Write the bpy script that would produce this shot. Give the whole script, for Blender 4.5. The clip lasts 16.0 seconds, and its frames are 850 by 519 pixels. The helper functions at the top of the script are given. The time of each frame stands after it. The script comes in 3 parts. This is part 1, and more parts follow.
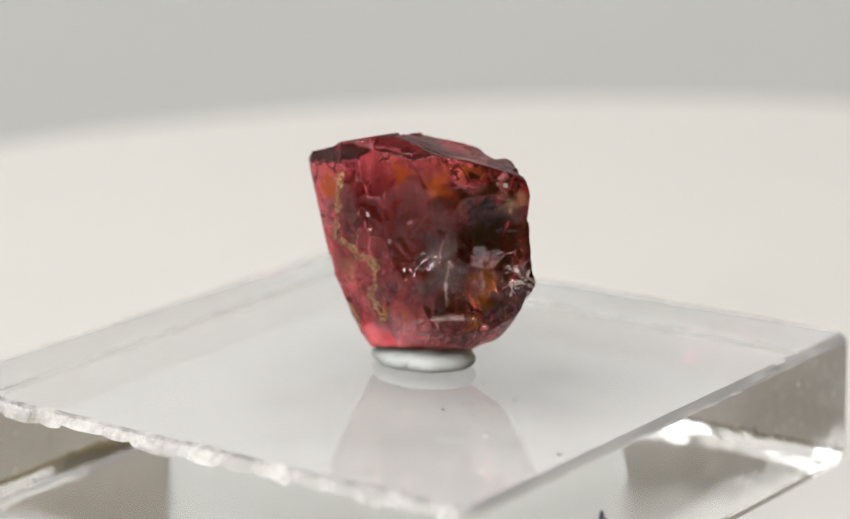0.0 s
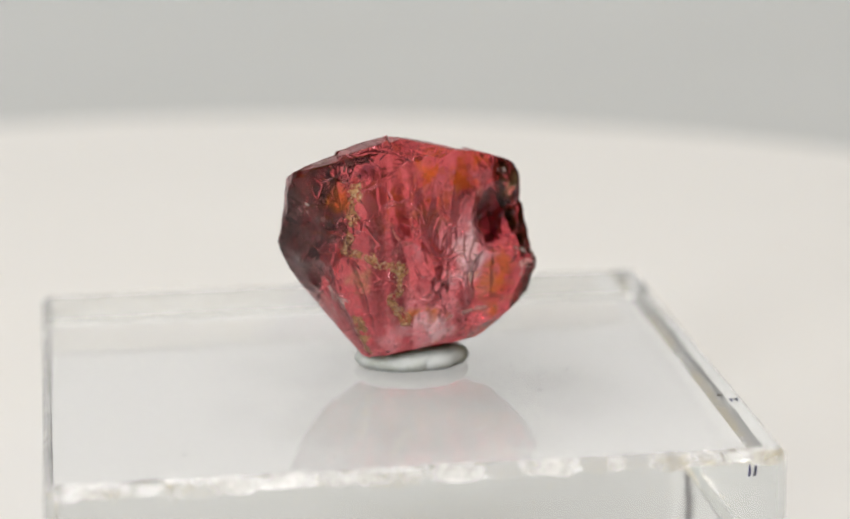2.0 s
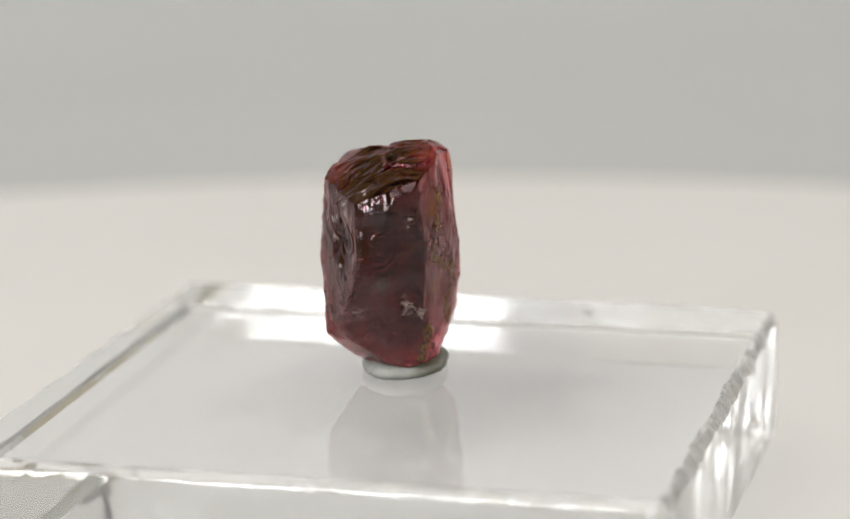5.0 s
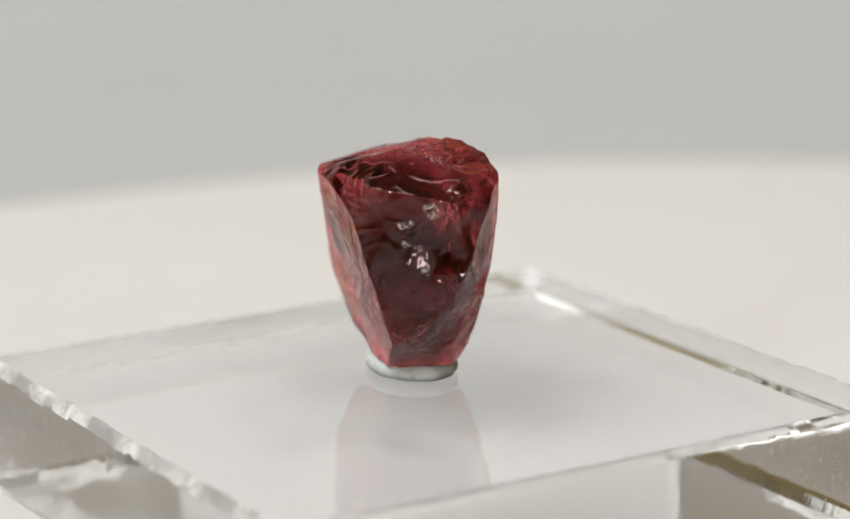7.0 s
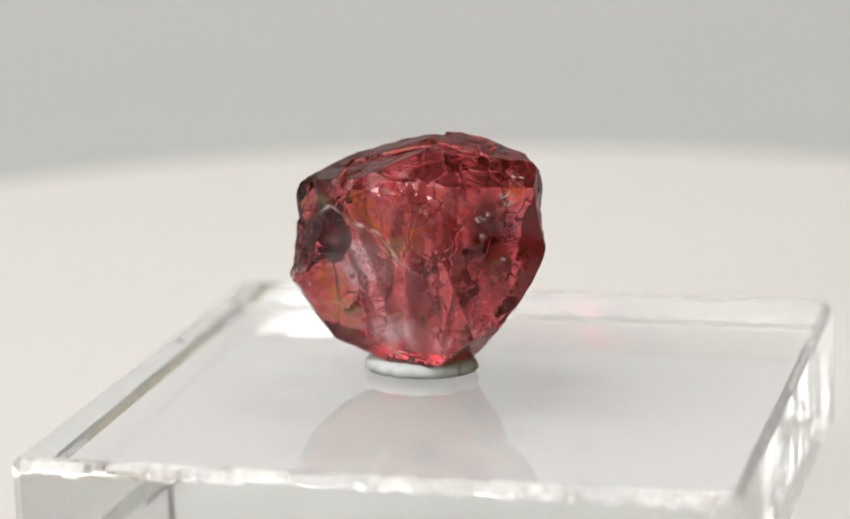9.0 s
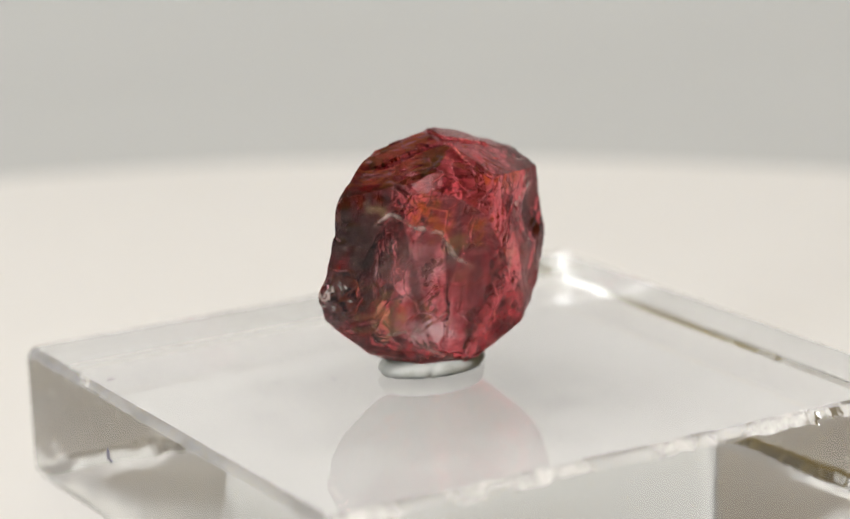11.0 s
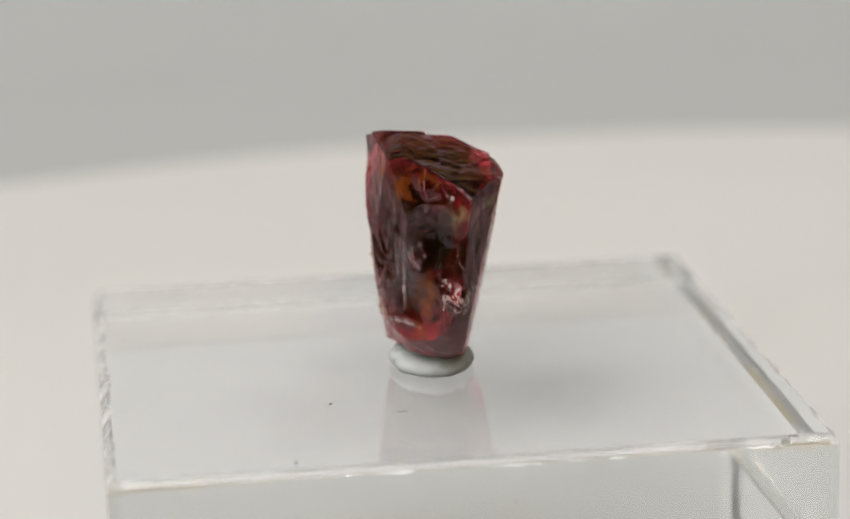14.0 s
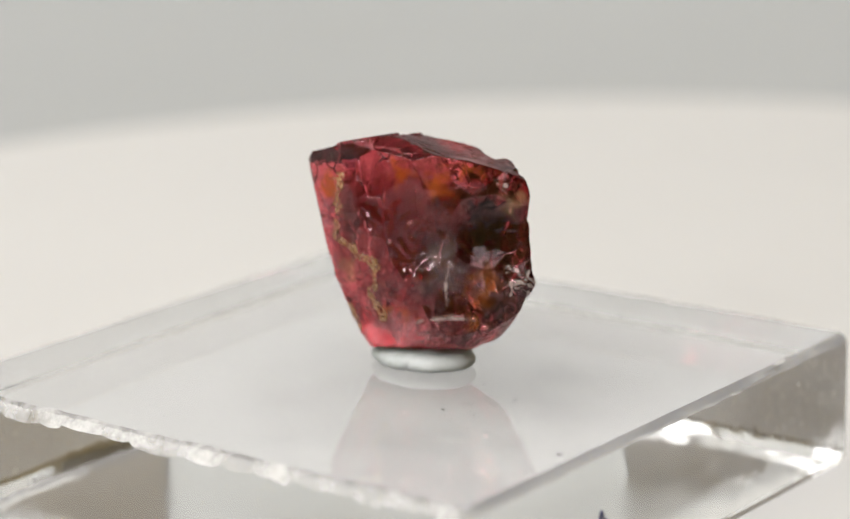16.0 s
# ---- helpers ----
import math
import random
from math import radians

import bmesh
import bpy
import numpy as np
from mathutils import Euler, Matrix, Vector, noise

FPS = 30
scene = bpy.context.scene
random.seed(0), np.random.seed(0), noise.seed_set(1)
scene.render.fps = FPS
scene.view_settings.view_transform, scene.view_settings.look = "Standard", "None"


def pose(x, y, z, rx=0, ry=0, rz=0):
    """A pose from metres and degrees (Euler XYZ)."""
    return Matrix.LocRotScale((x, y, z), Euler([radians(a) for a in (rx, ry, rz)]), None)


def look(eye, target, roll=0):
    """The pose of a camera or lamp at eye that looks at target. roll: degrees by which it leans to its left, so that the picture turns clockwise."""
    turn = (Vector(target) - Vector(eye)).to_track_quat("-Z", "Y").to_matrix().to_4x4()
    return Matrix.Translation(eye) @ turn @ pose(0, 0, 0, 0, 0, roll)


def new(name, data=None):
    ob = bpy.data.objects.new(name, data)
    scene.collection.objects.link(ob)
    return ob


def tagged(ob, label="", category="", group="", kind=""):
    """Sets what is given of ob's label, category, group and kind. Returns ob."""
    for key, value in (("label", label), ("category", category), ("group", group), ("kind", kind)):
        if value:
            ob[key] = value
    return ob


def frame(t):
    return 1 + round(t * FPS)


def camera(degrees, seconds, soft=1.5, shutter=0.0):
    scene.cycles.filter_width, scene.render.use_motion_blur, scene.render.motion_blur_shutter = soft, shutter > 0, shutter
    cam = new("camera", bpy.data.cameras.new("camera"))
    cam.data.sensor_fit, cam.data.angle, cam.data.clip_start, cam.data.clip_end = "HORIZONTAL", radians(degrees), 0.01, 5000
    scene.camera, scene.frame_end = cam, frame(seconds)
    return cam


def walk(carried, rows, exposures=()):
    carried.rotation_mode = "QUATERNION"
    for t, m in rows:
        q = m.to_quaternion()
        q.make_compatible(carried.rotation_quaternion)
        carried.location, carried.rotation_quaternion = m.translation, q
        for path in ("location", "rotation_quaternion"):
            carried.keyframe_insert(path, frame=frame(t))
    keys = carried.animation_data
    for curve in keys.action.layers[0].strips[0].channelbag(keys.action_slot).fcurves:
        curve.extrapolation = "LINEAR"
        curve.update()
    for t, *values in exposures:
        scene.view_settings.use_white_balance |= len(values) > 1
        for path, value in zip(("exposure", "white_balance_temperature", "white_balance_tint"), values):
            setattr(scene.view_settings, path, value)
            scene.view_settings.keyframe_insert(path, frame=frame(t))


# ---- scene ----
# Millimetres are used for the small things; MM turns them into metres.
MM = 0.001
PLATE_TOP = 0.020                 # top of the turning plate above the table
BLOCK_H = 6.9 * MM                # height of the acrylic block
AIR_GAP = 0.08 * MM               # thin air film under the block
BLOCK_TOP = PLATE_TOP + AIR_GAP + BLOCK_H

# ---- camera: stands still ----
cam = camera(17.27, 16.0, soft=1.4)
EYE = (0.00038, -0.12887, BLOCK_TOP + 0.03765)
AIM = (0.00038, 0.0, BLOCK_TOP + 0.00528)
cam.data.dof.use_dof = True
cam.data.dof.focus_distance = 0.1285
cam.data.dof.aperture_fstop = 36.0
walk(cam, [(0.0, look(EYE, AIM, -1.43)), (16.0, look(EYE, AIM, -1.43))],
     exposures=[(0.0, -0.02, 6500, 10), (2.0, 0.0, 6470, 10), (3.4, -0.08, 6640, 10), (4.0, -0.15, 6600, 10), (6.3, -0.12, 6500, 10),
                (8.2, 0.0, 6620, 10), (9.2, -0.02, 6500, 10), (11.4, 0.0, 6650, 10), (12.0, -0.15, 6560, 10), (13.0, -0.27, 6530, 10), (13.5, -0.29, 6480, 10),
                (15.0, -0.11, 6550, 10), (16.0, -0.02, 6500, 10)])

# ---- light ----
world = bpy.data.worlds.new("world")
scene.world = world
world.use_nodes = True
world.node_tree.nodes["Background"].inputs["Color"].default_value = (0.80, 0.88, 1.0, 1)
world.node_tree.nodes["Background"].inputs["Strength"].default_value = 0.4


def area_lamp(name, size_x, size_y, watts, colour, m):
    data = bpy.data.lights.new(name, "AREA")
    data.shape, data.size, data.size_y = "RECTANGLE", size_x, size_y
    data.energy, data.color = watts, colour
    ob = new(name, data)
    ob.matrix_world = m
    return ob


# daylight in the two openings of the wall behind the camera, to its left;
# the wider one is far dimmer and stands in for a pale area
SOUTH_Y = -1.6
WINDOWS = [(-1.085, -0.850, 0.28, 1.45), (-1.98, -1.345, 0.28, 1.45)]     # x from, to, z from, to
for (x0, x1, z0, z1), bright, tone in zip(WINDOWS, (20.0, 0.9), ((0.95, 0.972, 0.99), (1.0, 0.965, 0.93))):
    area_lamp("window_light", x1 - x0, z1 - z0, bright * math.pi * (x1 - x0) * (z1 - z0), tone,
              look(((x0 + x1) / 2, SOUTH_Y - 0.03, (z0 + z1) / 2), ((x0 + x1) / 2, 0, (z0 + z1) / 2)))
# added overhead fill that brightens the table; no real fixture stands for it
overhead_fill = area_lamp("overhead_fill_light", 2.0, 1.6, 31.5, (1.0, 0.985, 0.985), look((-0.36, -0.42, 1.36), (0, 0.05, 0)))
scene.cycles.caustics_refractive = False


# ---- materials ----
def material(name):
    m = bpy.data.materials.new(name)
    m.use_nodes = True
    n = m.node_tree.nodes
    n.clear()
    out = n.new("ShaderNodeOutputMaterial")
    return m, n, m.node_tree.links, out


def coords(n, links, scale):
    tc = n.new("ShaderNodeTexCoord")
    mp = n.new("ShaderNodeMapping")
    mp.inputs["Scale"].default_value = (scale, scale, scale)
    links.new(tc.outputs["Object"], mp.inputs["Vector"])
    return mp.outputs["Vector"]


def noise_tex(n, links, vec, scale, detail=4.0, rough=0.55, distort=0.0):
    t = n.new("ShaderNodeTexNoise")
    t.inputs["Scale"].default_value = scale
    t.inputs["Detail"].default_value = detail
    t.inputs["Roughness"].default_value = rough
    t.inputs["Distortion"].default_value = distort
    links.new(vec, t.inputs["Vector"])
    return t.outputs["Fac"]


def ramp(n, links, fac, stops):
    r = n.new("ShaderNodeValToRGB")
    while len(r.color_ramp.elements) < len(stops):
        r.color_ramp.elements.new(0.5)
    for e, (p, c) in zip(r.color_ramp.elements, stops):
        e.position, e.color = p, (*c, 1)
    links.new(fac, r.inputs["Fac"])
    return r.outputs["Color"]


def math_node(n, links, op, a, b, clamp=False):
    m = n.new("ShaderNodeMath")
    m.operation, m.use_clamp = op, clamp
    for i, v in enumerate((a, b)):
        if isinstance(v, (int, float)):
            m.inputs[i].default_value = v
        else:
            links.new(v, m.inputs[i])
    return m.outputs[0]


def bump(n, links, height, strength, dist):
    b = n.new("ShaderNodeBump")
    b.inputs["Strength"].default_value = strength
    b.inputs["Distance"].default_value = dist
    links.new(height, b.inputs["Height"])
    return b.outputs["Normal"]


def painted(name, dark, light, scale, rough, bump_strength=0.15, bump_dist=0.0002, fine=900.0):
    """Opaque surface with broad and fine variation; scale in features per metre."""
    m, n, links, out = material(name)
    vec = coords(n, links, 1.0)
    p = n.new("ShaderNodeBsdfPrincipled")
    links.new(ramp(n, links, noise_tex(n, links, vec, scale), [(0.3, dark), (0.7, light)]), p.inputs["Base Color"])
    p.inputs["Roughness"].default_value = rough
    links.new(bump(n, links, noise_tex(n, links, vec, fine, 3), bump_strength, bump_dist), p.inputs["Normal"])
    links.new(p.outputs[0], out.inputs["Surface"])
    return m


MAT_PLATE = painted("white_plastic", (0.768, 0.755, 0.728), (0.808, 0.795, 0.768), 14, 0.42, 0.08, 0.0001)
MAT_BACKDROP = painted("grey_paper", (0.495, 0.506, 0.497), (0.540, 0.551, 0.542), 5, 0.85)
MAT_WALL = painted("khaki_wall", (0.55, 0.437, 0.165), (0.645, 0.526, 0.210), 3, 0.8)
MAT_CEILING = painted("ceiling_paint", (0.34, 0.31, 0.26), (0.40, 0.37, 0.32), 3, 0.9)
MAT_FRAME = painted("window_paint", (0.70, 0.69, 0.66), (0.78, 0.77, 0.74), 9, 0.5)


def acrylic_material():
    m, n, links, out = material("clear_acrylic")
    g = n.new("ShaderNodeBsdfGlass")
    g.inputs["Color"].default_value = (0.985, 0.992, 0.99, 1)
    g.inputs["IOR"].default_value = 1.49
    g.inputs["Roughness"].default_value = 0.0
    links.new(g.outputs[0], out.inputs["Surface"])
    return m


MAT_ACRYLIC = acrylic_material()


def bright_base_material():
    """The underside: clear but roughened in the middle, with white put in to brighten it."""
    m, n, links, out = material("brightened_acrylic_base")
    vec = coords(n, links, 1.0)
    g = n.new("ShaderNodeBsdfGlass")
    g.inputs["IOR"].default_value = 1.49
    flat = n.new("ShaderNodeVectorMath")
    flat.operation = "MULTIPLY"
    flat.inputs[1].default_value = (1, 1, 0)
    links.new(vec, flat.inputs[0])
    reach = n.new("ShaderNodeVectorMath")
    reach.operation = "LENGTH"
    links.new(flat.outputs[0], reach.inputs[0])

    uneven = math_node(n, links, "ADD", reach.outputs["Value"], math_node(n, links, "MULTIPLY", math_node(n, links, "SUBTRACT", noise_tex(n, links, vec, 260, 5, 0.65), 0.5), 0.012))

    def worn(middle, edge):
        r = n.new("ShaderNodeMapRange")
        for k, v in zip(("From Min", "From Max", "To Min", "To Max"), (0.0050, 0.0125, middle, edge)):
            r.inputs[k].default_value = v
        links.new(uneven, r.inputs["Value"])
        return r.outputs["Result"]

    links.new(worn(0.255, 0.03), g.inputs["Roughness"])
    # white diffuse in place of light the plate beneath should send back
    d = n.new("ShaderNodeBsdfDiffuse")
    d.inputs["Color"].default_value = (0.95, 0.915, 0.885, 1)
    mix = n.new("ShaderNodeMixShader")
    mix.inputs["Fac"].default_value = 0.19
    links.new(g.outputs[0], mix.inputs[1])
    links.new(d.outputs[0], mix.inputs[2])
    links.new(mix.outputs[0], out.inputs["Surface"])
    return m


def side_acrylic_material():
    """The sawn sides: polished, slightly wavy, with scratches and trapped grime."""
    m, n, links, out = material("sawn_acrylic_side")
    vec = coords(n, links, 1.0)
    g = n.new("ShaderNodeBsdfGlass")
    g.inputs["Color"].default_value = (0.985, 0.99, 0.985, 1)
    g.inputs["IOR"].default_value = 1.49
    links.new(ramp(n, links, noise_tex(n, links, vec, 420, 5, 0.65), [(0.45, (0.01, 0.01, 0.01)), (0.75, (0.12, 0.12, 0.12))]), g.inputs["Roughness"])
    h = math_node(n, links, "ADD", noise_tex(n, links, vec, 170, 3, 0.5, 0.8), math_node(n, links, "MULTIPLY", noise_tex(n, links, vec, 1500, 4, 0.7), 0.06))
    links.new(bump(n, links, h, 0.11, 0.0006), g.inputs["Normal"])
    d = n.new("ShaderNodeBsdfDiffuse")
    d.inputs["Color"].default_value = (0.62, 0.58, 0.50, 1)
    mix = n.new("ShaderNodeMixShader")
    links.new(ramp(n, links, noise_tex(n, links, vec, 2300, 5, 0.75), [(0.60, (0, 0, 0)), (0.72, (0.45, 0.45, 0.45))]), mix.inputs["Fac"])
    links.new(g.outputs[0], mix.inputs[1])
    links.new(d.outputs[0], mix.inputs[2])
    links.new(mix.outputs[0], out.inputs["Surface"])
    return m


MAT_SIDE = side_acrylic_material()
MAT_BRIGHT_BASE = bright_base_material()


def chipped_acrylic_material(name, low, high):
    m, n, links, out = material(name)
    vec = coords(n, links, 1.0)
    g = n.new("ShaderNodeBsdfGlass")
    g.inputs["Color"].default_value = (0.98, 0.985, 0.99, 1)
    g.inputs["IOR"].default_value = 1.49
    g.inputs["Roughness"].default_value = 0.03
    nrm = bump(n, links, noise_tex(n, links, vec, 900, 3), 0.22, 0.0003)
    links.new(nrm, g.inputs["Normal"])
    # white diffuse: frosted saw marks, and refracted window light put into the colour
    d = n.new("ShaderNodeBsdfDiffuse")
    d.inputs["Color"].default_value = (0.90, 0.89, 0.87, 1)
    links.new(nrm, d.inputs["Normal"])
    mix = n.new("ShaderNodeMixShader")
    links.new(ramp(n, links, noise_tex(n, links, vec, 330, 5, 0.65), [(0.40, (low, low, low)), (0.62, (high, high, high))]), mix.inputs["Fac"])
    links.new(g.outputs[0], mix.inputs[1])
    links.new(d.outputs[0], mix.inputs[2])
    links.new(mix.outputs[0], out.inputs["Surface"])
    return m


MAT_CHIPPED = chipped_acrylic_material("chipped_acrylic_edge", 0.08, 0.60)
MAT_NEAT = chipped_acrylic_material("worn_acrylic_edge", 0.02, 0.22)


def mixed(n, links, fac, a, b):
    """Colour a (socket) turning into colour b (tuple or socket) with fac."""
    mx = n.new("ShaderNodeMix")
    mx.data_type = "RGBA"
    links.new(fac, mx.inputs["Factor"])
    links.new(a, mx.inputs["A"])
    if isinstance(b, tuple):
        mx.inputs["B"].default_value = (*b, 1)
    else:
        links.new(b, mx.inputs["B"])
    return mx.outputs["Result"]


def over(n, links, fac, under, shader):
    m = n.new("ShaderNodeMixShader")
    links.new(fac, m.inputs["Fac"])
    links.new(under, m.inputs[1])
    links.new(shader, m.inputs[2])
    return m.outputs[0]


def gem_material():
    """Flawed red garnet. Attribute stain: orange iron film, grainy crust, frosted bruises, pale mauve tint;
    attribute zone: ochre film, healed crack lines, painted dark of scoops and end faces."""
    m, n, links, out = material("red_garnet")
    vec = coords(n, links, 1.0)
    cloud = noise_tex(n, links, vec, 330, 5, 0.6, 1.2)
    grain = noise_tex(n, links, vec, 1300, 5, 0.7)
    at = n.new("ShaderNodeAttribute")
    at.attribute_name = "stain"
    sep = n.new("ShaderNodeSeparateColor")
    links.new(at.outputs["Color"], sep.inputs["Color"])
    orange, crusty, frosty, pale = sep.outputs[0], sep.outputs[1], sep.outputs[2], at.outputs["Alpha"]
    zn = n.new("ShaderNodeAttribute")
    zn.attribute_name = "zone"
    zsep = n.new("ShaderNodeSeparateColor")
    links.new(zn.outputs["Color"], zsep.inputs["Color"])
    ochre, line, shaded = zsep.outputs[0], zsep.outputs[1], zsep.outputs[2]

    # relief: conchoidal ripples, fine pits, short crack grooves
    w = n.new("ShaderNodeTexWave")
    w.wave_type, w.rings_direction = "RINGS", "SPHERICAL"
    w.inputs["Scale"].default_value = 420
    w.inputs["Distortion"].default_value = 9
    w.inputs["Detail"].default_value = 3
    links.new(vec, w.inputs["Vector"])
    pits = noise_tex(n, links, vec, 900, 6, 0.65, 0.6)
    wn = n.new("ShaderNodeTexNoise")
    wn.inputs["Scale"].default_value = 650
    links.new(vec, wn.inputs["Vector"])
    warp = n.new("ShaderNodeVectorMath")
    warp.operation = "MULTIPLY_ADD"
    warp.inputs[1].default_value = (0.0011, 0.0011, 0.0011)
    links.new(wn.outputs["Color"], warp.inputs[0])
    links.new(vec, warp.inputs[2])

    def cells(scale, feature):
        v = n.new("ShaderNodeTexVoronoi")
        v.feature = feature
        v.inputs["Scale"].default_value = scale
        links.new(warp.outputs[0], v.inputs["Vector"])
        return v.outputs["Distance"]

    groove = ramp(n, links, cells(620, "DISTANCE_TO_EDGE"), [(0.0, (0, 0, 0)), (0.035, (1, 1, 1))])
    broken = ramp(n, links, noise_tex(n, links, vec, 420, 3), [(0.44, (1, 1, 1)), (0.56, (0, 0, 0))])
    groove = math_node(n, links, "MAXIMUM", groove, broken)
    h = math_node(n, links, "ADD", math_node(n, links, "MULTIPLY", w.outputs["Fac"], 0.22), math_node(n, links, "MULTIPLY", pits, 0.18))
    h = math_node(n, links, "ADD", h, math_node(n, links, "MULTIPLY", cells(420, "F1"), 0.7))
    deep = n.new("ShaderNodeBump")
    deep.inputs["Strength"].default_value = 0.5
    deep.inputs["Distance"].default_value = 0.00012
    links.new(groove, deep.inputs["Height"])
    fine = n.new("ShaderNodeBump")
    fine.inputs["Strength"].default_value = 0.05
    fine.inputs["Distance"].default_value = 0.00030
    links.new(h, fine.inputs["Height"])
    links.new(deep.outputs["Normal"], fine.inputs["Normal"])
    nrm = fine.outputs["Normal"]

    # clear body: two clear shaders, one with a deeper tint
    def tinted(stops, mauve, amber, tan, dark):
        c = ramp(n, links, cloud, stops)
        c = mixed(n, links, pale, c, mauve)
        c = mixed(n, links, shaded, c, dark)
        c = mixed(n, links, orange, c, amber)
        return mixed(n, links, ochre, c, tan)

    rr = ramp(n, links, noise_tex(n, links, vec, 700, 4), [(0.45, (0.0, 0.0, 0.0)), (0.8, (0.04, 0.04, 0.04))])
    glass = n.new("ShaderNodeBsdfPrincipled")
    glass.inputs["IOR"].default_value = 1.56
    glass.inputs["Transmission Weight"].default_value = 1.0
    links.new(tinted([(0.30, (0.52, 0.052, 0.065)), (0.50, (0.71, 0.130, 0.150)), (0.72, (0.82, 0.21, 0.225))],
                     (0.90, 0.53, 0.56), (0.80, 0.165, 0.03), (0.80, 0.46, 0.22), (0.26, 0.045, 0.075)), glass.inputs["Base Color"])
    clear = n.new("ShaderNodeBsdfGlass")
    clear.inputs["IOR"].default_value = 1.56
    links.new(tinted([(0.30, (0.54, 0.15, 0.175)), (0.50, (0.76, 0.27, 0.305)), (0.72, (0.84, 0.35, 0.37))],
                     (0.92, 0.67, 0.70), (0.82, 0.26, 0.06), (0.84, 0.58, 0.34), (0.34, 0.12, 0.15)), clear.inputs["Color"])
    for g in (glass, clear):
        links.new(rr, g.inputs["Roughness"])
        links.new(nrm, g.inputs["Normal"])
    both = n.new("ShaderNodeMixShader")
    both.inputs["Fac"].default_value = 0.45
    links.new(glass.outputs[0], both.inputs[1])
    links.new(clear.outputs[0], both.inputs[2])
    surface = both.outputs[0]

    # thin films lying on the surface; the mauve one paints in a reflection haze
    def film(colour_stops, fac, share):
        nonlocal surface
        d = n.new("ShaderNodeBsdfDiffuse")
        links.new(ramp(n, links, grain, colour_stops), d.inputs["Color"])
        links.new(nrm, d.inputs["Normal"])
        f = math_node(n, links, "MULTIPLY", math_node(n, links, "MULTIPLY", fac, math_node(n, links, "ADD", grain, 0.4)), share, True)
        surface = over(n, links, f, surface, d.outputs[0])

    film([(0.3, (0.50, 0.09, 0.015)), (0.7, (0.72, 0.19, 0.035))], orange, 0.22)
    film([(0.3, (0.45, 0.27, 0.12)), (0.7, (0.66, 0.48, 0.26))], ochre, 0.22)
    film([(0.3, (0.52, 0.32, 0.33)), (0.7, (0.72, 0.52, 0.52))], pale, 0.08)

    # grainy ochre crust along healed cracks
    crust = n.new("ShaderNodeBsdfPrincipled")
    links.new(ramp(n, links, noise_tex(n, links, vec, 4200, 5, 0.8), [(0.35, (0.16, 0.07, 0.03)), (0.5, (0.42, 0.23, 0.08)), (0.68, (0.66, 0.52, 0.38))]), crust.inputs["Base Color"])
    crust.inputs["Roughness"].default_value = 0.5
    links.new(bump(n, links, noise_tex(n, links, vec, 2400, 4), 0.9, 0.0003), crust.inputs["Normal"])
    patchy = ramp(n, links, noise_tex(n, links, vec, 3200, 5, 0.8), [(0.44, (0, 0, 0)), (0.54, (1, 1, 1))])
    surface = over(n, links, math_node(n, links, "MULTIPLY", crusty, patchy, True), surface, crust.outputs[0])

    # pale frosted bruises, healed crack lines and worn ridges
    frost = n.new("ShaderNodeBsdfPrincipled")
    links.new(ramp(n, links, grain, [(0.35, (0.50, 0.36, 0.33)), (0.7, (0.70, 0.58, 0.53))]), frost.inputs["Base Color"])
    frost.inputs["Roughness"].default_value = 0.3
    links.new(nrm, frost.inputs["Normal"])
    ff = math_node(n, links, "MULTIPLY", frosty, ramp(n, links, noise_tex(n, links, vec, 1500, 5, 0.75, 1.0), [(0.46, (0, 0, 0)), (0.60, (0.80, 0.80, 0.80))]), True)
    geo = n.new("ShaderNodeNewGeometry")
    ridge = ramp(n, links, geo.outputs["Pointiness"], [(0.565, (0, 0, 0)), (0.66, (1, 1, 1))])
    nick = ramp(n, links, noise_tex(n, links, vec, 1100, 5, 0.7), [(0.46, (0, 0, 0)), (0.62, (0.20, 0.20, 0.20))])
    ff = math_node(n, links, "MAXIMUM", ff, math_node(n, links, "MULTIPLY", ridge, nick))
    ff = math_node(n, links, "MAXIMUM", ff, math_node(n, links, "MULTIPLY", line, ramp(n, links, noise_tex(n, links, vec, 1900, 4, 0.7), [(0.38, (0.12, 0.12, 0.12)), (0.60, (0.75, 0.75, 0.75))])))
    surface = over(n, links, ff, surface, frost.outputs[0])
    links.new(surface, out.inputs["Surface"])
    return m


MAT_GEM = gem_material()


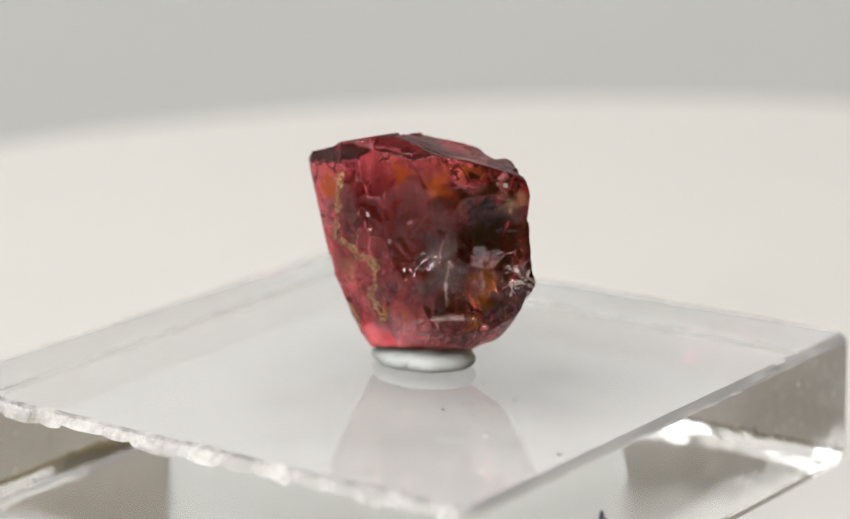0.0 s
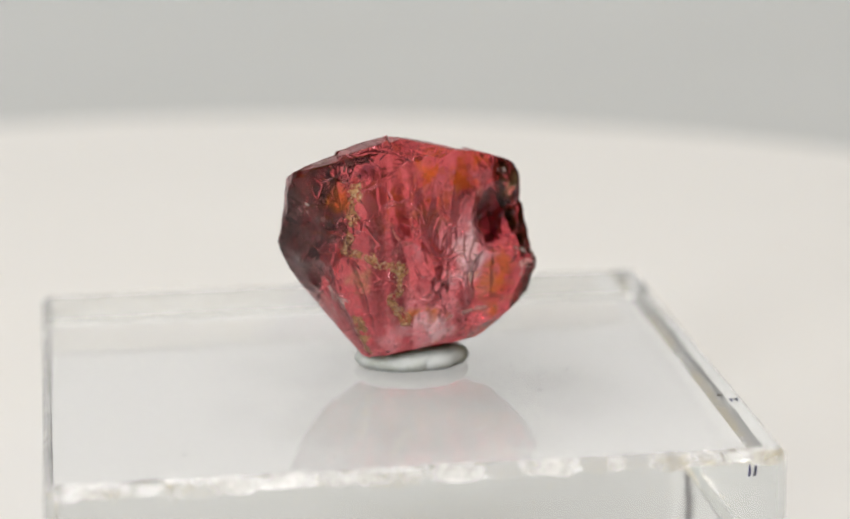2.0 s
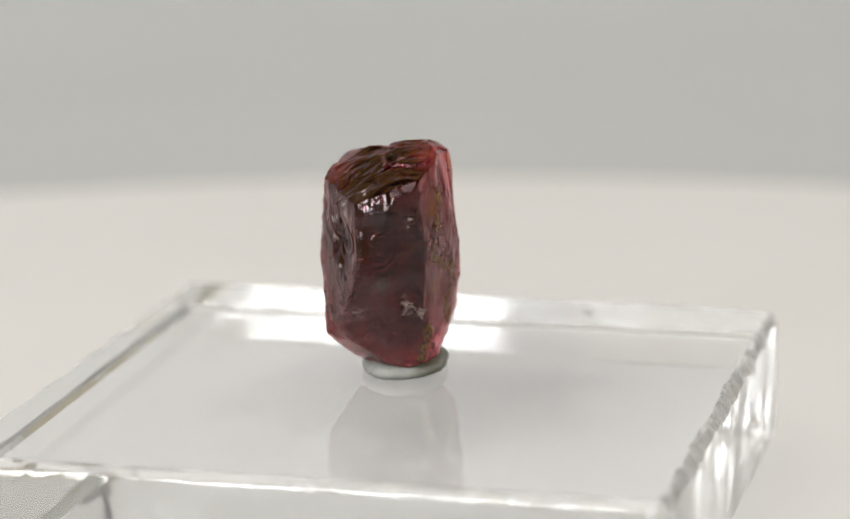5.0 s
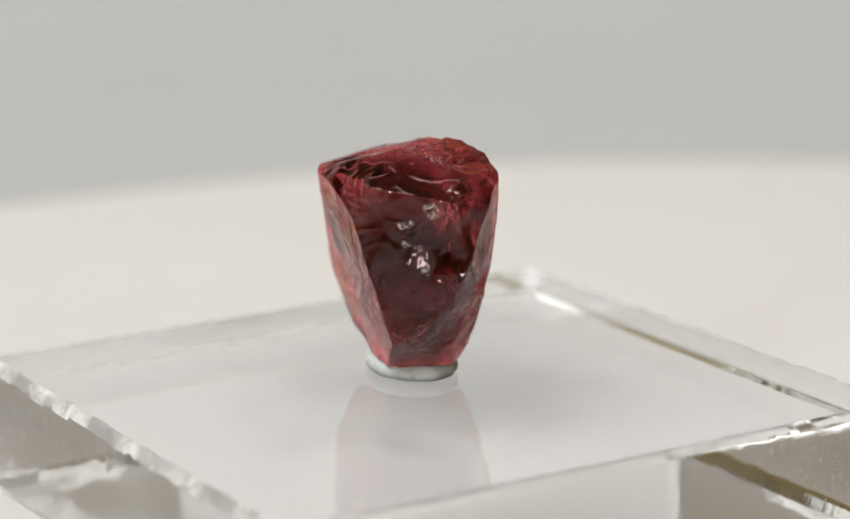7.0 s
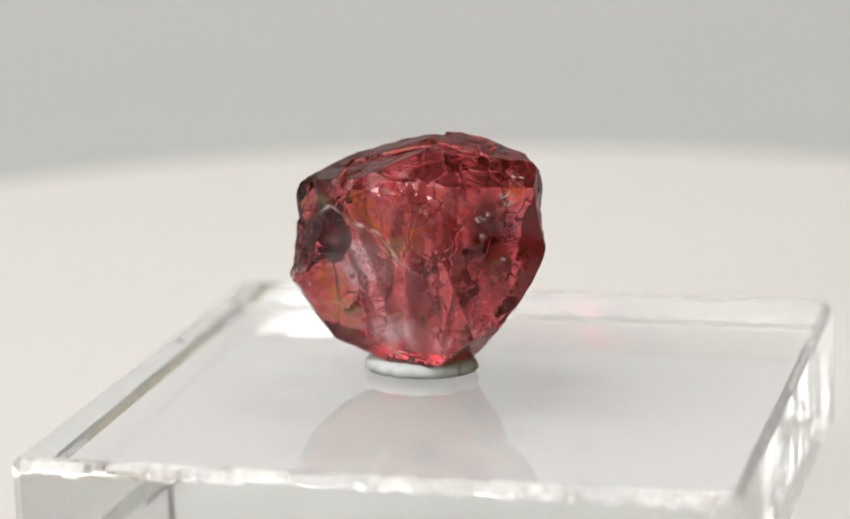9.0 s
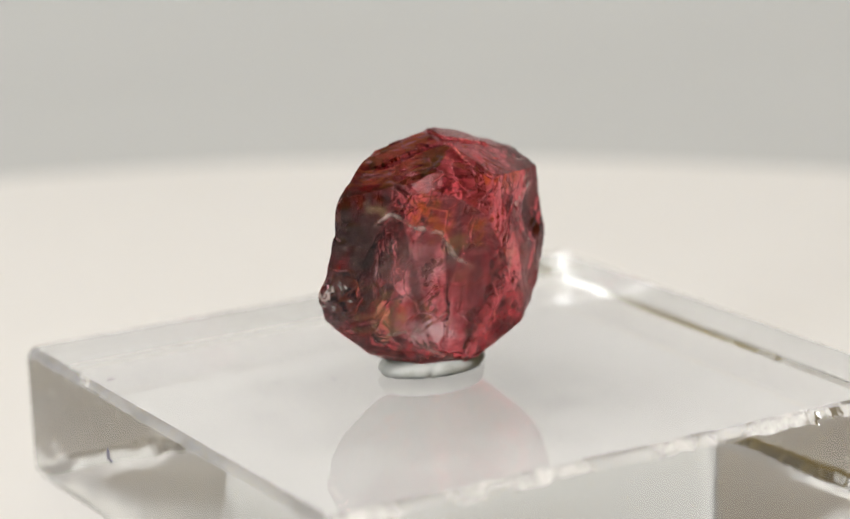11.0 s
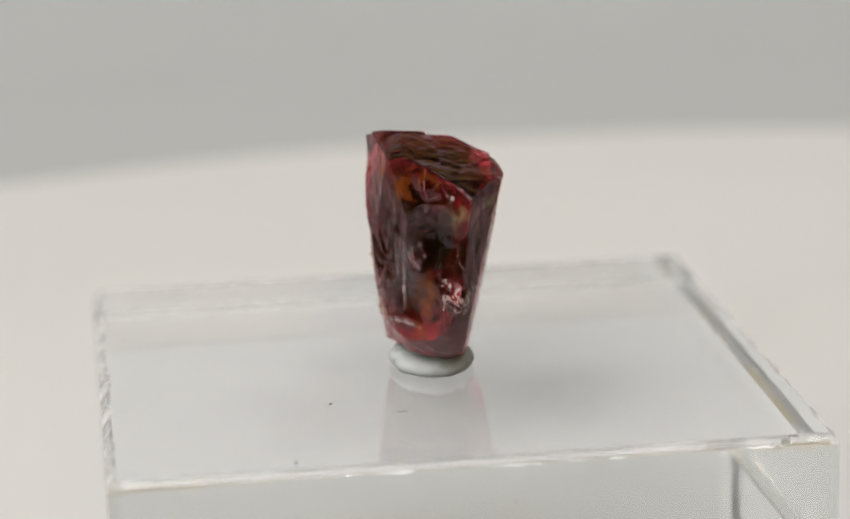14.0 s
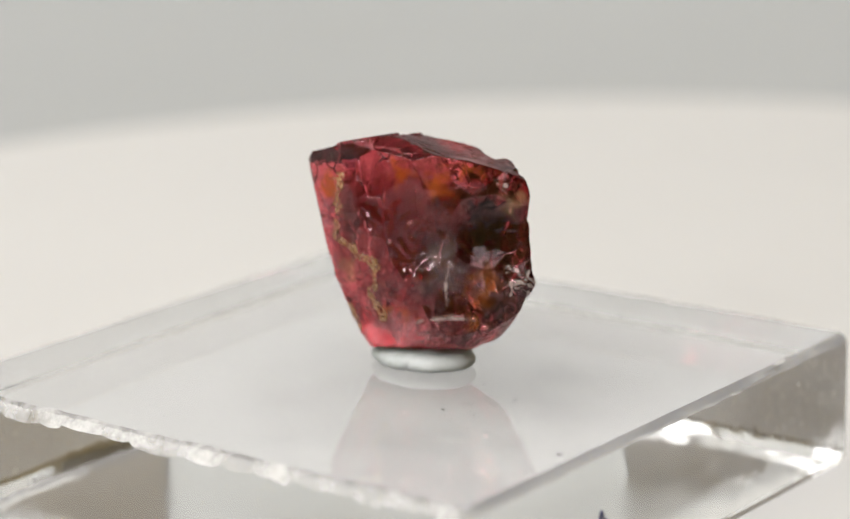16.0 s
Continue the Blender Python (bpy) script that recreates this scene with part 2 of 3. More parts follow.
def dimming_material():
    """A veil added inside the stone that takes light away, thinning out to nothing at its rim."""
    m, n, links, out = material("absorbing_veil")
    vec = coords(n, links, 1.0)
    at = n.new("ShaderNodeAttribute")
    at.attribute_name = "fade"
    cloudy = ramp(n, links, noise_tex(n, links, vec, 420, 5, 0.6, 1.0), [(0.3, (1, 1, 1)), (0.7, (0.55, 0.55, 0.55))])
    fac = math_node(n, links, "MULTIPLY", at.outputs["Fac"], cloudy, True)
    white = n.new("ShaderNodeRGB")
    white.outputs[0].default_value = (1, 1, 1, 1)
    tr = n.new("ShaderNodeBsdfTransparent")
    links.new(mixed(n, links, fac, white.outputs[0], (0.22, 0.06, 0.075)), tr.inputs["Color"])
    gl = n.new("ShaderNodeBsdfGlossy")
    gl.inputs["Color"].default_value = (0.9, 0.5, 0.5, 1)
    gl.inputs["Roughness"].default_value = 0.2
    links.new(bump(n, links, noise_tex(n, links, vec, 1100, 4), 0.8, 0.0004), gl.inputs["Normal"])
    links.new(over(n, links, math_node(n, links, "MULTIPLY", fac, 0.04), tr.outputs[0], gl.outputs[0]), out.inputs["Surface"])
    return m


MAT_DIMMING = dimming_material()


def hollow_shade_material():
    m, n, links, out = material("hollow_darkness")
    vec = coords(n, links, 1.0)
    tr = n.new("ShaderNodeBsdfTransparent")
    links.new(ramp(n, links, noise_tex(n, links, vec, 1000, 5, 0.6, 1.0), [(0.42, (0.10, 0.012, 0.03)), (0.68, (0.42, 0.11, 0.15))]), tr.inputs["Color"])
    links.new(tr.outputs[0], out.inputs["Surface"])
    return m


MAT_HOLLOW_SHADE = hollow_shade_material()


def putty_material():
    m, n, links, out = material("blue_grey_putty")
    vec = coords(n, links, 1.0)
    p = n.new("ShaderNodeBsdfPrincipled")
    links.new(ramp(n, links, noise_tex(n, links, vec, 520, 5, 0.6), [(0.30, (0.30, 0.32, 0.27)), (0.40, (0.54, 0.58, 0.54)), (0.52, (0.68, 0.72, 0.71)), (0.72, (0.77, 0.80, 0.80))]), p.inputs["Base Color"])
    p.inputs["Roughness"].default_value = 0.6
    p.inputs["Subsurface Weight"].default_value = 0.6
    p.inputs["Subsurface Scale"].default_value = 1.0
    p.inputs["Subsurface Radius"].default_value = (0.0012, 0.0012, 0.0012)
    links.new(bump(n, links, noise_tex(n, links, vec, 900, 4), 0.35, 0.0002), p.inputs["Normal"])
    links.new(p.outputs[0], out.inputs["Surface"])
    return m


MAT_PUTTY = putty_material()
MAT_GRAIN = painted("ochre_grains", (0.12, 0.05, 0.02), (0.52, 0.35, 0.18), 2600, 0.4)
MAT_INK = painted("blue_ink", (0.012, 0.010, 0.07), (0.02, 0.018, 0.13), 4000, 0.5)
MAT_DUST = painted("dark_dust", (0.05, 0.045, 0.04), (0.12, 0.11, 0.10), 4000, 0.8)


# ---- helpers of this scene ----
def part(name, bm, mat, parent=None, label=""):
    me = bpy.data.meshes.new(name)
    bm.normal_update()
    bm.to_mesh(me)
    bm.free()
    if mat:
        me.materials.append(mat)
    ob = new(name, me)
    if parent:
        ob.parent = parent
    if label:
        ob["label"] = label
    return ob


def box(bm, x0, y0, z0, x1, y1, z1):
    v = [bm.verts.new((x, y, z)) for x in (x0, x1) for y in (y0, y1) for z in (z0, z1)]
    for f in ((0, 1, 3, 2), (4, 6, 7, 5), (0, 4, 5, 1), (2, 3, 7, 6), (0, 2, 6, 4), (1, 5, 7, 3)):
        bm.faces.new([v[i] for i in f])


def rings(bm, loops, cap_first=True, cap_last=True):
    """Bridges closed loops of equal length into a skin."""
    vs = [[bm.verts.new(p) for p in lp] for lp in loops]
    faces = []
    for a, b in zip(vs, vs[1:]):
        k = len(a)
        faces.append([bm.faces.new((a[i], a[(i + 1) % k], b[(i + 1) % k], b[i])) for i in range(k)])
    if cap_first:
        bm.faces.new(vs[0][::-1])
    if cap_last:
        bm.faces.new(vs[-1])
    return vs, faces


def smooth(ob, degrees=35):
    me = ob.data
    bm = bmesh.new()
    bm.from_mesh(me)
    for f in bm.faces:
        f.smooth = True
    for e in bm.edges:
        e.smooth = len(e.link_faces) == 2 and e.calc_face_angle(0) < radians(degrees)
    bm.to_mesh(me)
    bm.free()
    return ob


# ---- the setting ----
def build_setting():
    # one sheet of grey paper: table, sweep and upright back
    bm = bmesh.new()
    profile = [(-0.9, 0.0), (0.34, 0.0)]
    profile += [(0.34 + 0.10 * math.sin(a), 0.10 - 0.10 * math.cos(a)) for a in np.linspace(0.15, math.pi / 2, 10)]
    profile += [(0.44, 0.30)]
    under = [(y + 0.0006 * (z > 0.02), z - 0.0006) for y, z in reversed(profile)]
    rings(bm, [[(x, y, z) for y, z in profile + under] for x in (-0.75, -0.25, 0.25, 0.75)])
    bmesh.ops.recalc_face_normals(bm, faces=bm.faces[:])
    ob = smooth(part("backdrop", bm, MAT_BACKDROP), 30)
    tagged(ob, "seamless matt grey paper sweep under the turntable", "backdrop", kind="structure")

    # the room round it
    def wall(name, x0, y0, z0, x1, y1, z1, mat, label, cat):
        b = bmesh.new()
        box(b, x0, y0, z0, x1, y1, z1)
        return tagged(part(name, b, mat), label, cat, kind="structure")

    wall("floor", -3.8, -1.7, -0.79, 3.6, 1.6, -0.75, MAT_WALL, "plain brown floor under the table", "floor")
    wall("wall_north", -3.8, 1.6, -0.75, 3.6, 1.7, 1.6, MAT_WALL, "plain khaki wall behind the backdrop", "wall")
    wall("wall_west", -3.9, -1.7, -0.75, -3.8, 1.7, 1.6, MAT_WALL, "plain khaki side wall", "wall")
    wall("wall_east", 3.6, -1.7, -0.75, 3.7, 1.7, 1.6, MAT_WALL, "plain khaki side wall", "wall")
    wall("ceiling", -3.9, -1.7, 1.6, 3.7, 1.7, 1.65, MAT_CEILING, "plain dull beige ceiling", "ceiling")
    # the wall with the window openings
    b = bmesh.new()
    (a0, a1, az0, az1), (b0, b1, bz0, bz1) = WINDOWS
    y0, y1 = SOUTH_Y - 0.1, SOUTH_Y
    for x0, x1, z0, z1 in ((-3.8, b0, -0.75, 1.6), (b0, b1, -0.75, bz0), (b0, b1, bz1, 1.6), (b1, a0, -0.75, 1.6),
                           (a0, a1, -0.75, az0), (a0, a1, az1, 1.6), (a1, 3.6, -0.75, 1.6)):
        box(b, x0, y0, z0, x1, y1, z1)
    tagged(part("wall_south", b, MAT_WALL), "plain khaki wall with two window openings", "wall", kind="structure")
    for k, (x0, x1, z0, z1) in enumerate(WINDOWS):
        win = tagged(new("window_%d" % (k + 1)), "tall white-framed window letting in daylight", "window", kind="structure")
        t = 0.012
        for x2, x3, z2, z3 in ((x0, x0 + t, z0, z1), (x1 - t, x1, z0, z1), (x0 + t, x1 - t, z1 - t, z1), (x0 + t, x1 - t, z0, z0 + t)):
            fb = bmesh.new()
            box(fb, x2, SOUTH_Y - 0.02, z2, x3, SOUTH_Y + 0.008, z3)
            part("window_frame", fb, MAT_FRAME, win)
    # the table
    table = tagged(new("table"), "plain white table under the paper sweep", "table")
    bt = bmesh.new()
    box(bt, -0.8, -0.95, -0.03, 0.8, 0.6, -0.0008)
    part("tabletop", bt, MAT_FRAME, table)
    for x in (-0.76, 0.70):
        for y in (-0.9, 0.5):
            bl = bmesh.new()
            box(bl, x, y, -0.75, x + 0.06, y + 0.06, -0.03)
            part("leg", bl, MAT_FRAME, table)


# ---- the turning plate ----
def build_plate():
    bm = bmesh.new()
    cx, cy, turn = -2.3, 6.5, radians(-70.6)
    count = 128

    def oval(inset, z):
        out = []
        for i in range(count):
            a = 2 * math.pi * i / count
            x, y = (97.7 - inset) * math.cos(a), (81.1 - inset) * math.sin(a)
            out.append(((cx + x * math.cos(turn) - y * math.sin(turn)) * MM, (cy + x * math.sin(turn) + y * math.cos(turn)) * MM, z * MM))
        return out

    loops = [oval(3.0, -20.0), oval(0.8, -19.2), oval(0.0, -17.0)]
    loops += [oval(0.0, -4.0)] + [oval(4.0 - 4.0 * math.cos(a), -4.0 + 4.0 * math.sin(a)) for a in np.linspace(0.3, math.pi / 2, 6)]
    rings(bm, loops)
    bm.faces.ensure_lookup_table()
    ob = smooth(part("turntable_plate", bm, MAT_PLATE), 40)
    return tagged(ob, "glossy white oval turntable plate turning slowly", "turntable")


# ---- the acrylic block ----
BLOCK_C = (-1.92, 0.77)


def build_block():
    rng = random.Random(4)
    half = 16.05
    per = 150
    bm = bmesh.new()
    # perimeter parameter: side, way along it
    base = []
    corner = 0.5
    for side in range(4):
        for i in range(per):
            s = -half + corner + (2 * half - 2 * corner) * i / (per - 1)
            base.append((side, s))

    def place(side, s, out, z):
        x, y = s, -out
        for _ in range(side):
            x, y = -y, x
        return ((BLOCK_C[0] + x) * MM, (BLOCK_C[1] + y) * MM, z * MM)

    # flat chips struck off the upper edge one beside the other: large on two sides, slight on the others
    rough = (1.0, 0.22, 0.8, 0.28)
    chips = []
    for side in range(4):
        s, row = -half - 1.0, []
        while s < half + 1.0:
            wide = rng.uniform(0.9, 2.8)
            row.append((s, s + wide, rng.uniform(0.25, 0.72), rng.uniform(-0.25, 0.25), rng.uniform(0.2, 1.0)))
            s += wide
        chips.append(row)

    def chip(side, s):
        """Depth down the side and reach over the top of the chip at s, each 0 to about 1."""
        for a, b, depth, lean, reach in chips[side]:
            if a <= s < b:
                k = (s - a) / (b - a)
                bow = 0.6 + 0.4 * math.sin(math.pi * k)
                fine = 0.10 * noise.noise((s * 2.6, side * 3.7, 1.0))
                return rough[side] * max(0.0, depth * bow + lean * (k - 0.5) + fine), rough[side] * reach * bow
        return 0.0, 0.0

    cut = [chip(sd, s) for sd, s in base]
    H = BLOCK_H / MM
    core = half - 1.6
    loops = [[place(sd, s * core / (half - corner), core, -H) for sd, s in base],
             [place(sd, s, half - 0.40 - 0.015 * noise.noise((s * 0.2, sd, 8.0)), -H) for sd, s in base],
             [place(sd, s, half - 0.08, -H + 0.48 + 0.015 * noise.noise((s * 0.22, sd, 6.0))) for sd, s in base],
             [place(sd, s, half, -H + 0.72) for sd, s in base],
             [place(sd, s, half, -0.34 - 0.72 * c) for (sd, s), (c, r) in zip(base, cut)],
             [place(sd, s, half - 0.05 - 0.10 * r, -0.24 - 0.46 * c) for (sd, s), (c, r) in zip(base, cut)],
             [place(sd, s, half - 0.20 - 0.16 * r, -0.09 - 0.10 * c) for (sd, s), (c, r) in zip(base, cut)],
             [place(sd, s, half - 0.34 - 0.26 * r, 0.0) for (sd, s), (c, r) in zip(base, cut)],
             [place(sd, s * core / (half - corner), core, 0.0) for sd, s in base]]
    rings(bm, loops)
    bmesh.ops.remove_doubles(bm, verts=bm.verts, dist=1e-6)
    bmesh.ops.recalc_face_normals(bm, faces=bm.faces[:])
    for f in bm.faces:
        z = sum(v.co.z for v in f.verts) / len(f.verts)
        if -1.7 * MM < z < -0.0001 * MM:
            mx = sum(v.co.x for v in f.verts) / len(f.verts) / MM - BLOCK_C[0]
            my = sum(v.co.y for v in f.verts) / len(f.verts) / MM - BLOCK_C[1]
            f.material_index = 3 if abs(mx) > abs(my) else 1
        elif (-H + 0.001) * MM < z <= -1.7 * MM:
            f.material_index = 4
        elif z < (-H + 0.001) * MM:
            f.material_index = 2
    me = bpy.data.meshes.new("acrylic_block")
    bm.normal_update()
    bm.to_mesh(me)
    bm.free()
    me.materials.append(MAT_ACRYLIC)
    me.materials.append(MAT_CHIPPED)
    me.materials.append(MAT_BRIGHT_BASE)
    me.materials.append(MAT_NEAT)
    me.materials.append(MAT_SIDE)
    ob = new("acrylic_block", me)
    smooth(ob, 9)
    ob.visible_shadow = False
    tagged(ob, "clear square acrylic display block with chipped edges", "display block")
    return ob


# ---- putty and stone ----
def build_putty():
    bm = bmesh.new()
    k = 160
    loops = []
    creases = ((4.95, 0.05, 0.07), (1.2, 0.06, 0.05), (2.6, 0.05, 0.05))
    for inset, z in ((0.55, 0.0), (0.16, 0.10), (0.0, 0.30), (0.04, 0.50), (0.18, 0.68), (0.42, 0.80), (0.9, 0.86)):
        lp = []
        for i in range(k):
            a = 2 * math.pi * i / k
            w = 1 + 0.05 * noise.noise((2.2 * math.cos(a), 2.2 * math.sin(a), z * 0.8)) - sum(d * math.exp(-((a - c - 0.25 * (z - 0.5)) / w2) ** 2) for c, w2, d in creases)
            x, y = (2.74 - inset) * w * math.cos(a), (2.02 - inset) * w * math.sin(a)
            zz = z * (1 + 0.12 * noise.noise((math.cos(a) * 1.4, math.sin(a) * 1.4, 5)))
            lp.append(((-0.31 + x) * MM, (0.63 + y) * MM, zz * MM))
        loops.append(lp)
    rings(bm, loops)
    ob = smooth(part("putty_pad", bm, MAT_PUTTY), 60)
    return tagged(ob, "flattened pad of pale blue-grey putty under the stone", "putty")


# cuts of the rough stone: azimuth, tilt (degrees), distance from the axis foot (mm)
SIDE_CUTS = [(76.8, -12.8, 1.93), (-63.4, 3.8, 2.27), (-114.9, -3.1, 2.95), (125.1, 3.4, 5.02), (-47.2, 13.2, 3.95), (-83.2, 9.9, 3.18), (-84.1, -11.4, 0.95),
             (-137.3, -10.6, 2.98), (52.3, 0.2, 4.57), (95.9, 17.5, 6.63), (-113.6, -17.3, 1.42), (-59.3, 0.9, 2.11), (-149.8, -26.8, 1.77), (178.8, 11.2, 7.69),
             (37.3, -26.3, 2.69), (-99.7, 0.2, 2.35), (132.6, -9.9, 4.44), (115.1, 3.4, 5.0), (-98.3, -6.8, 1.37), (-42.7, 20.4, 5.33), (75.0, -6.7, 3.08)]
CROWN_CUTS = [(27.7, 74.8, 10.57), (135.8, 60.9, 10.54), (160.1, 74.8, 10.98), (-69.8, 61.2, 9.88), (20.7, 67.1, 10.64), (68.8, 24.1, 8.01), (105.3, 61.2, 10.57),
              (75.0, 40.0, 9.36), (-153.0, 35.0, 10.08)]
FOOT_CUTS = [(-62.0, -71.0, -0.92), (-172.0, -37.7, 1.62), (-11.3, -49.4, 0.75), (147.7, -53.1, 0.92), (-75.3, -32.3, 0.1), (42.0, -61.3, 0.24), (171.0, -67.0, 0.28), (-48.6, -43.1, 0.24)]
# shell-shaped scoops broken out of it: centre (mm), radius, depth
SCOOPS = [(3.9, 0.0, 7.2, 1.75, 0.70), (3.2, -0.6, 4.3, 1.5, 0.30), (-4.7, -0.6, 4.9, 1.0, 0.42), (-5.9, 0.2, 7.2, 1.7, 0.22),
          (-5.2, 2.0, 7.2, 1.5, 0.35), (0.8, -1.6, 7.0, 2.4, 0.22), (1.6, 2.9, 5.4, 2.2, 0.16), (-1.5, 4.0, 8.0, 2.0, 0.16), (4.7, 0.8, 6.6, 1.4, 0.2),
          (-4.4, 0.9, 3.2, 1.2, 0.25), (-2.6, -1.9, 9.9, 0.8, 0.2), (2.0, 2.1, 2.0, 1.2, 0.15)]
# knobs left standing: centre, radius, height
KNOBS = [(5.2, 1.1, 4.8, 0.75, 0.34), (4.6, 1.4, 8.7, 1.3, 0.26), (3.2, 0.2, 9.9, 1.1, 0.20)]
ORANGE = [(-3.9, -1.8, 8.7, 0.75), (-0.6, -1.8, 3.0, 0.5), (0.5, -1.6, 3.1, 0.5), (3.8, -0.2, 4.4, 0.9), (3.6, -0.3, 2.8, 0.5), (1.8, -0.9, 9.3, 0.8),
          (0.2, -1.6, 9.8, 0.7), (3.0, 0.2, 10.0, 0.6), (1.5, 3.7, 8.6, 0.95), (0.7, 3.7, 7.9, 0.8), (-1.2, 4.0, 7.4, 0.7)]
OCHRE = [(3.2, 2.1, 3.5, 1.1), (-0.2, 3.6, 6.7, 0.75), (4.7, 1.4, 8.5, 0.7), (3.7, 3.1, 8.7, 0.5), (-2.9, -1.8, 4.9, 0.7), (0.3, 3.6, 7.1, 0.5)]
SEAM = [(-3.1, -1.8, 9.4), (-3.3, -1.9, 8.0), (-3.6, -1.6, 6.4), (-2.1, -2.0, 5.6), (-1.1, -2.1, 5.5), (-1.15, -2.0, 4.5), (-1.45, -1.9, 3.7), (-0.9, -1.8, 2.8)]
SEAM_BRANCHES = [[(-4.4, -1.3, 7.9), (-4.05, -1.25, 6.9), (-3.9, -1.2, 5.9)], [(-3.0, -1.1, 3.0), (-2.85, -1.1, 2.1), (-2.6, -0.8, 1.3)]]
# healed crack lines that stand out as thin pale lips
LIPS = [[(-1.5, -1.8, 3.1), (-0.6, -1.7, 2.55), (0.8, -1.6, 2.8), (2.3, -1.0, 3.05), (3.5, -0.4, 3.0)],
        [(2.3, -0.6, 10.0), (2.8, -0.3, 9.6), (4.0, 0.8, 9.4), (4.7, 1.5, 9.2)],
        [(2.45, -1.0, 3.7), (2.4, -1.0, 4.6), (2.5, -0.9, 5.6)],
        [(4.4, 2.6, 7.5), (3.0, 3.3, 8.6), (2.0, 3.4, 7.8), (0.7, 3.6, 7.4), (-0.2, 3.5, 6.0), (-0.9, 3.6, 5.5)],
        [(0.0, 2.9, 3.4), (1.4, 2.4, 2.6), (2.7, 2.0, 2.5), (3.4, 2.0, 3.0), (3.9, 2.3, 4.0)],
        [(-4.9, 2.3, 6.0), (-2.6, 3.0, 5.6), (-1.2, 3.4, 5.6)],
        [(2.0, 2.2, 2.6), (0.8, 2.3, 1.6), (-0.3, 2.4, 1.0)]]
FLAKES = [(-5.3, -0.9, 8.4, 0.3), (-4.2, -0.6, 4.0, 0.55), (-3.6, -1.1, 3.7, 0.45), (-5.1, 2.0, 8.8, 0.4), (-4.1, 2.8, 8.1, 0.35), (-4.1, 2.8, 7.2, 0.3), (-5.3, 1.0, 9.5, 0.35),
          (5.2, 1.1, 4.8, 0.85), (1.1, 3.3, 5.55, 0.2), (-3.2, 3.2, 3.7, 0.4), (4.3, 0.9, 9.3, 0.35), (-5.4, 1.4, 3.9, 0.35)]
# zones of paler, mauve tint, and of dark tint painted where scoops and ends look shaded
PALE = [(1.7, 3.0, 5.6, 2.0), (0.6, 2.6, 2.6, 1.3), (0.2, -1.4, 2.1, 1.2), (-1.4, -1.6, 1.9, 0.8), (-4.3, -1.3, 7.4, 0.7), (2.3, -1.0, 5.6, 1.2), (-5.4, 0.3, 5.6, 0.6)]
SHADED = [(3.9, 0.0, 7.2, 1.2), (-2.55, -1.85, 9.9, 0.5), (-5.2, 2.0, 7.2, 0.9), (-6.0, 0.1, 8.6, 0.8), (-4.8, 2.3, 6.0, 0.6)]


def line_distance(p, pts):
    best = 9.0
    for a, b in zip(pts, pts[1:]):
        ab = b - a
        k = max(0.0, min(1.0, (p - a).dot(ab) / ab.dot(ab)))
        best = min(best, (p - a - ab * k).length)
    return best


def blot(p, spots, ragged, soft, freq=1.3):
    """How far p lies within any of the ragged round spots, 0 to 1."""
    wob = ragged * noise.noise(p * freq * 1.6) + 0.5 * ragged * noise.noise(p * freq * 4.1)
    bent = Vector((0.45, 0.45, 0.75)) * noise.noise(p * 0.8 + Vector((4, 2, 9))) + 0.3 * noise.noise_vector(p * 1.7)
    best = 0.0
    for x, y, z, r in spots:
        d = (p + bent * min(r, 1.0) - Vector((x, y, z))).length / r
        if d < 1.8:
            best = max(best, min(1.0, max(0.0, (1.0 - d - wob) / soft)))
    return best


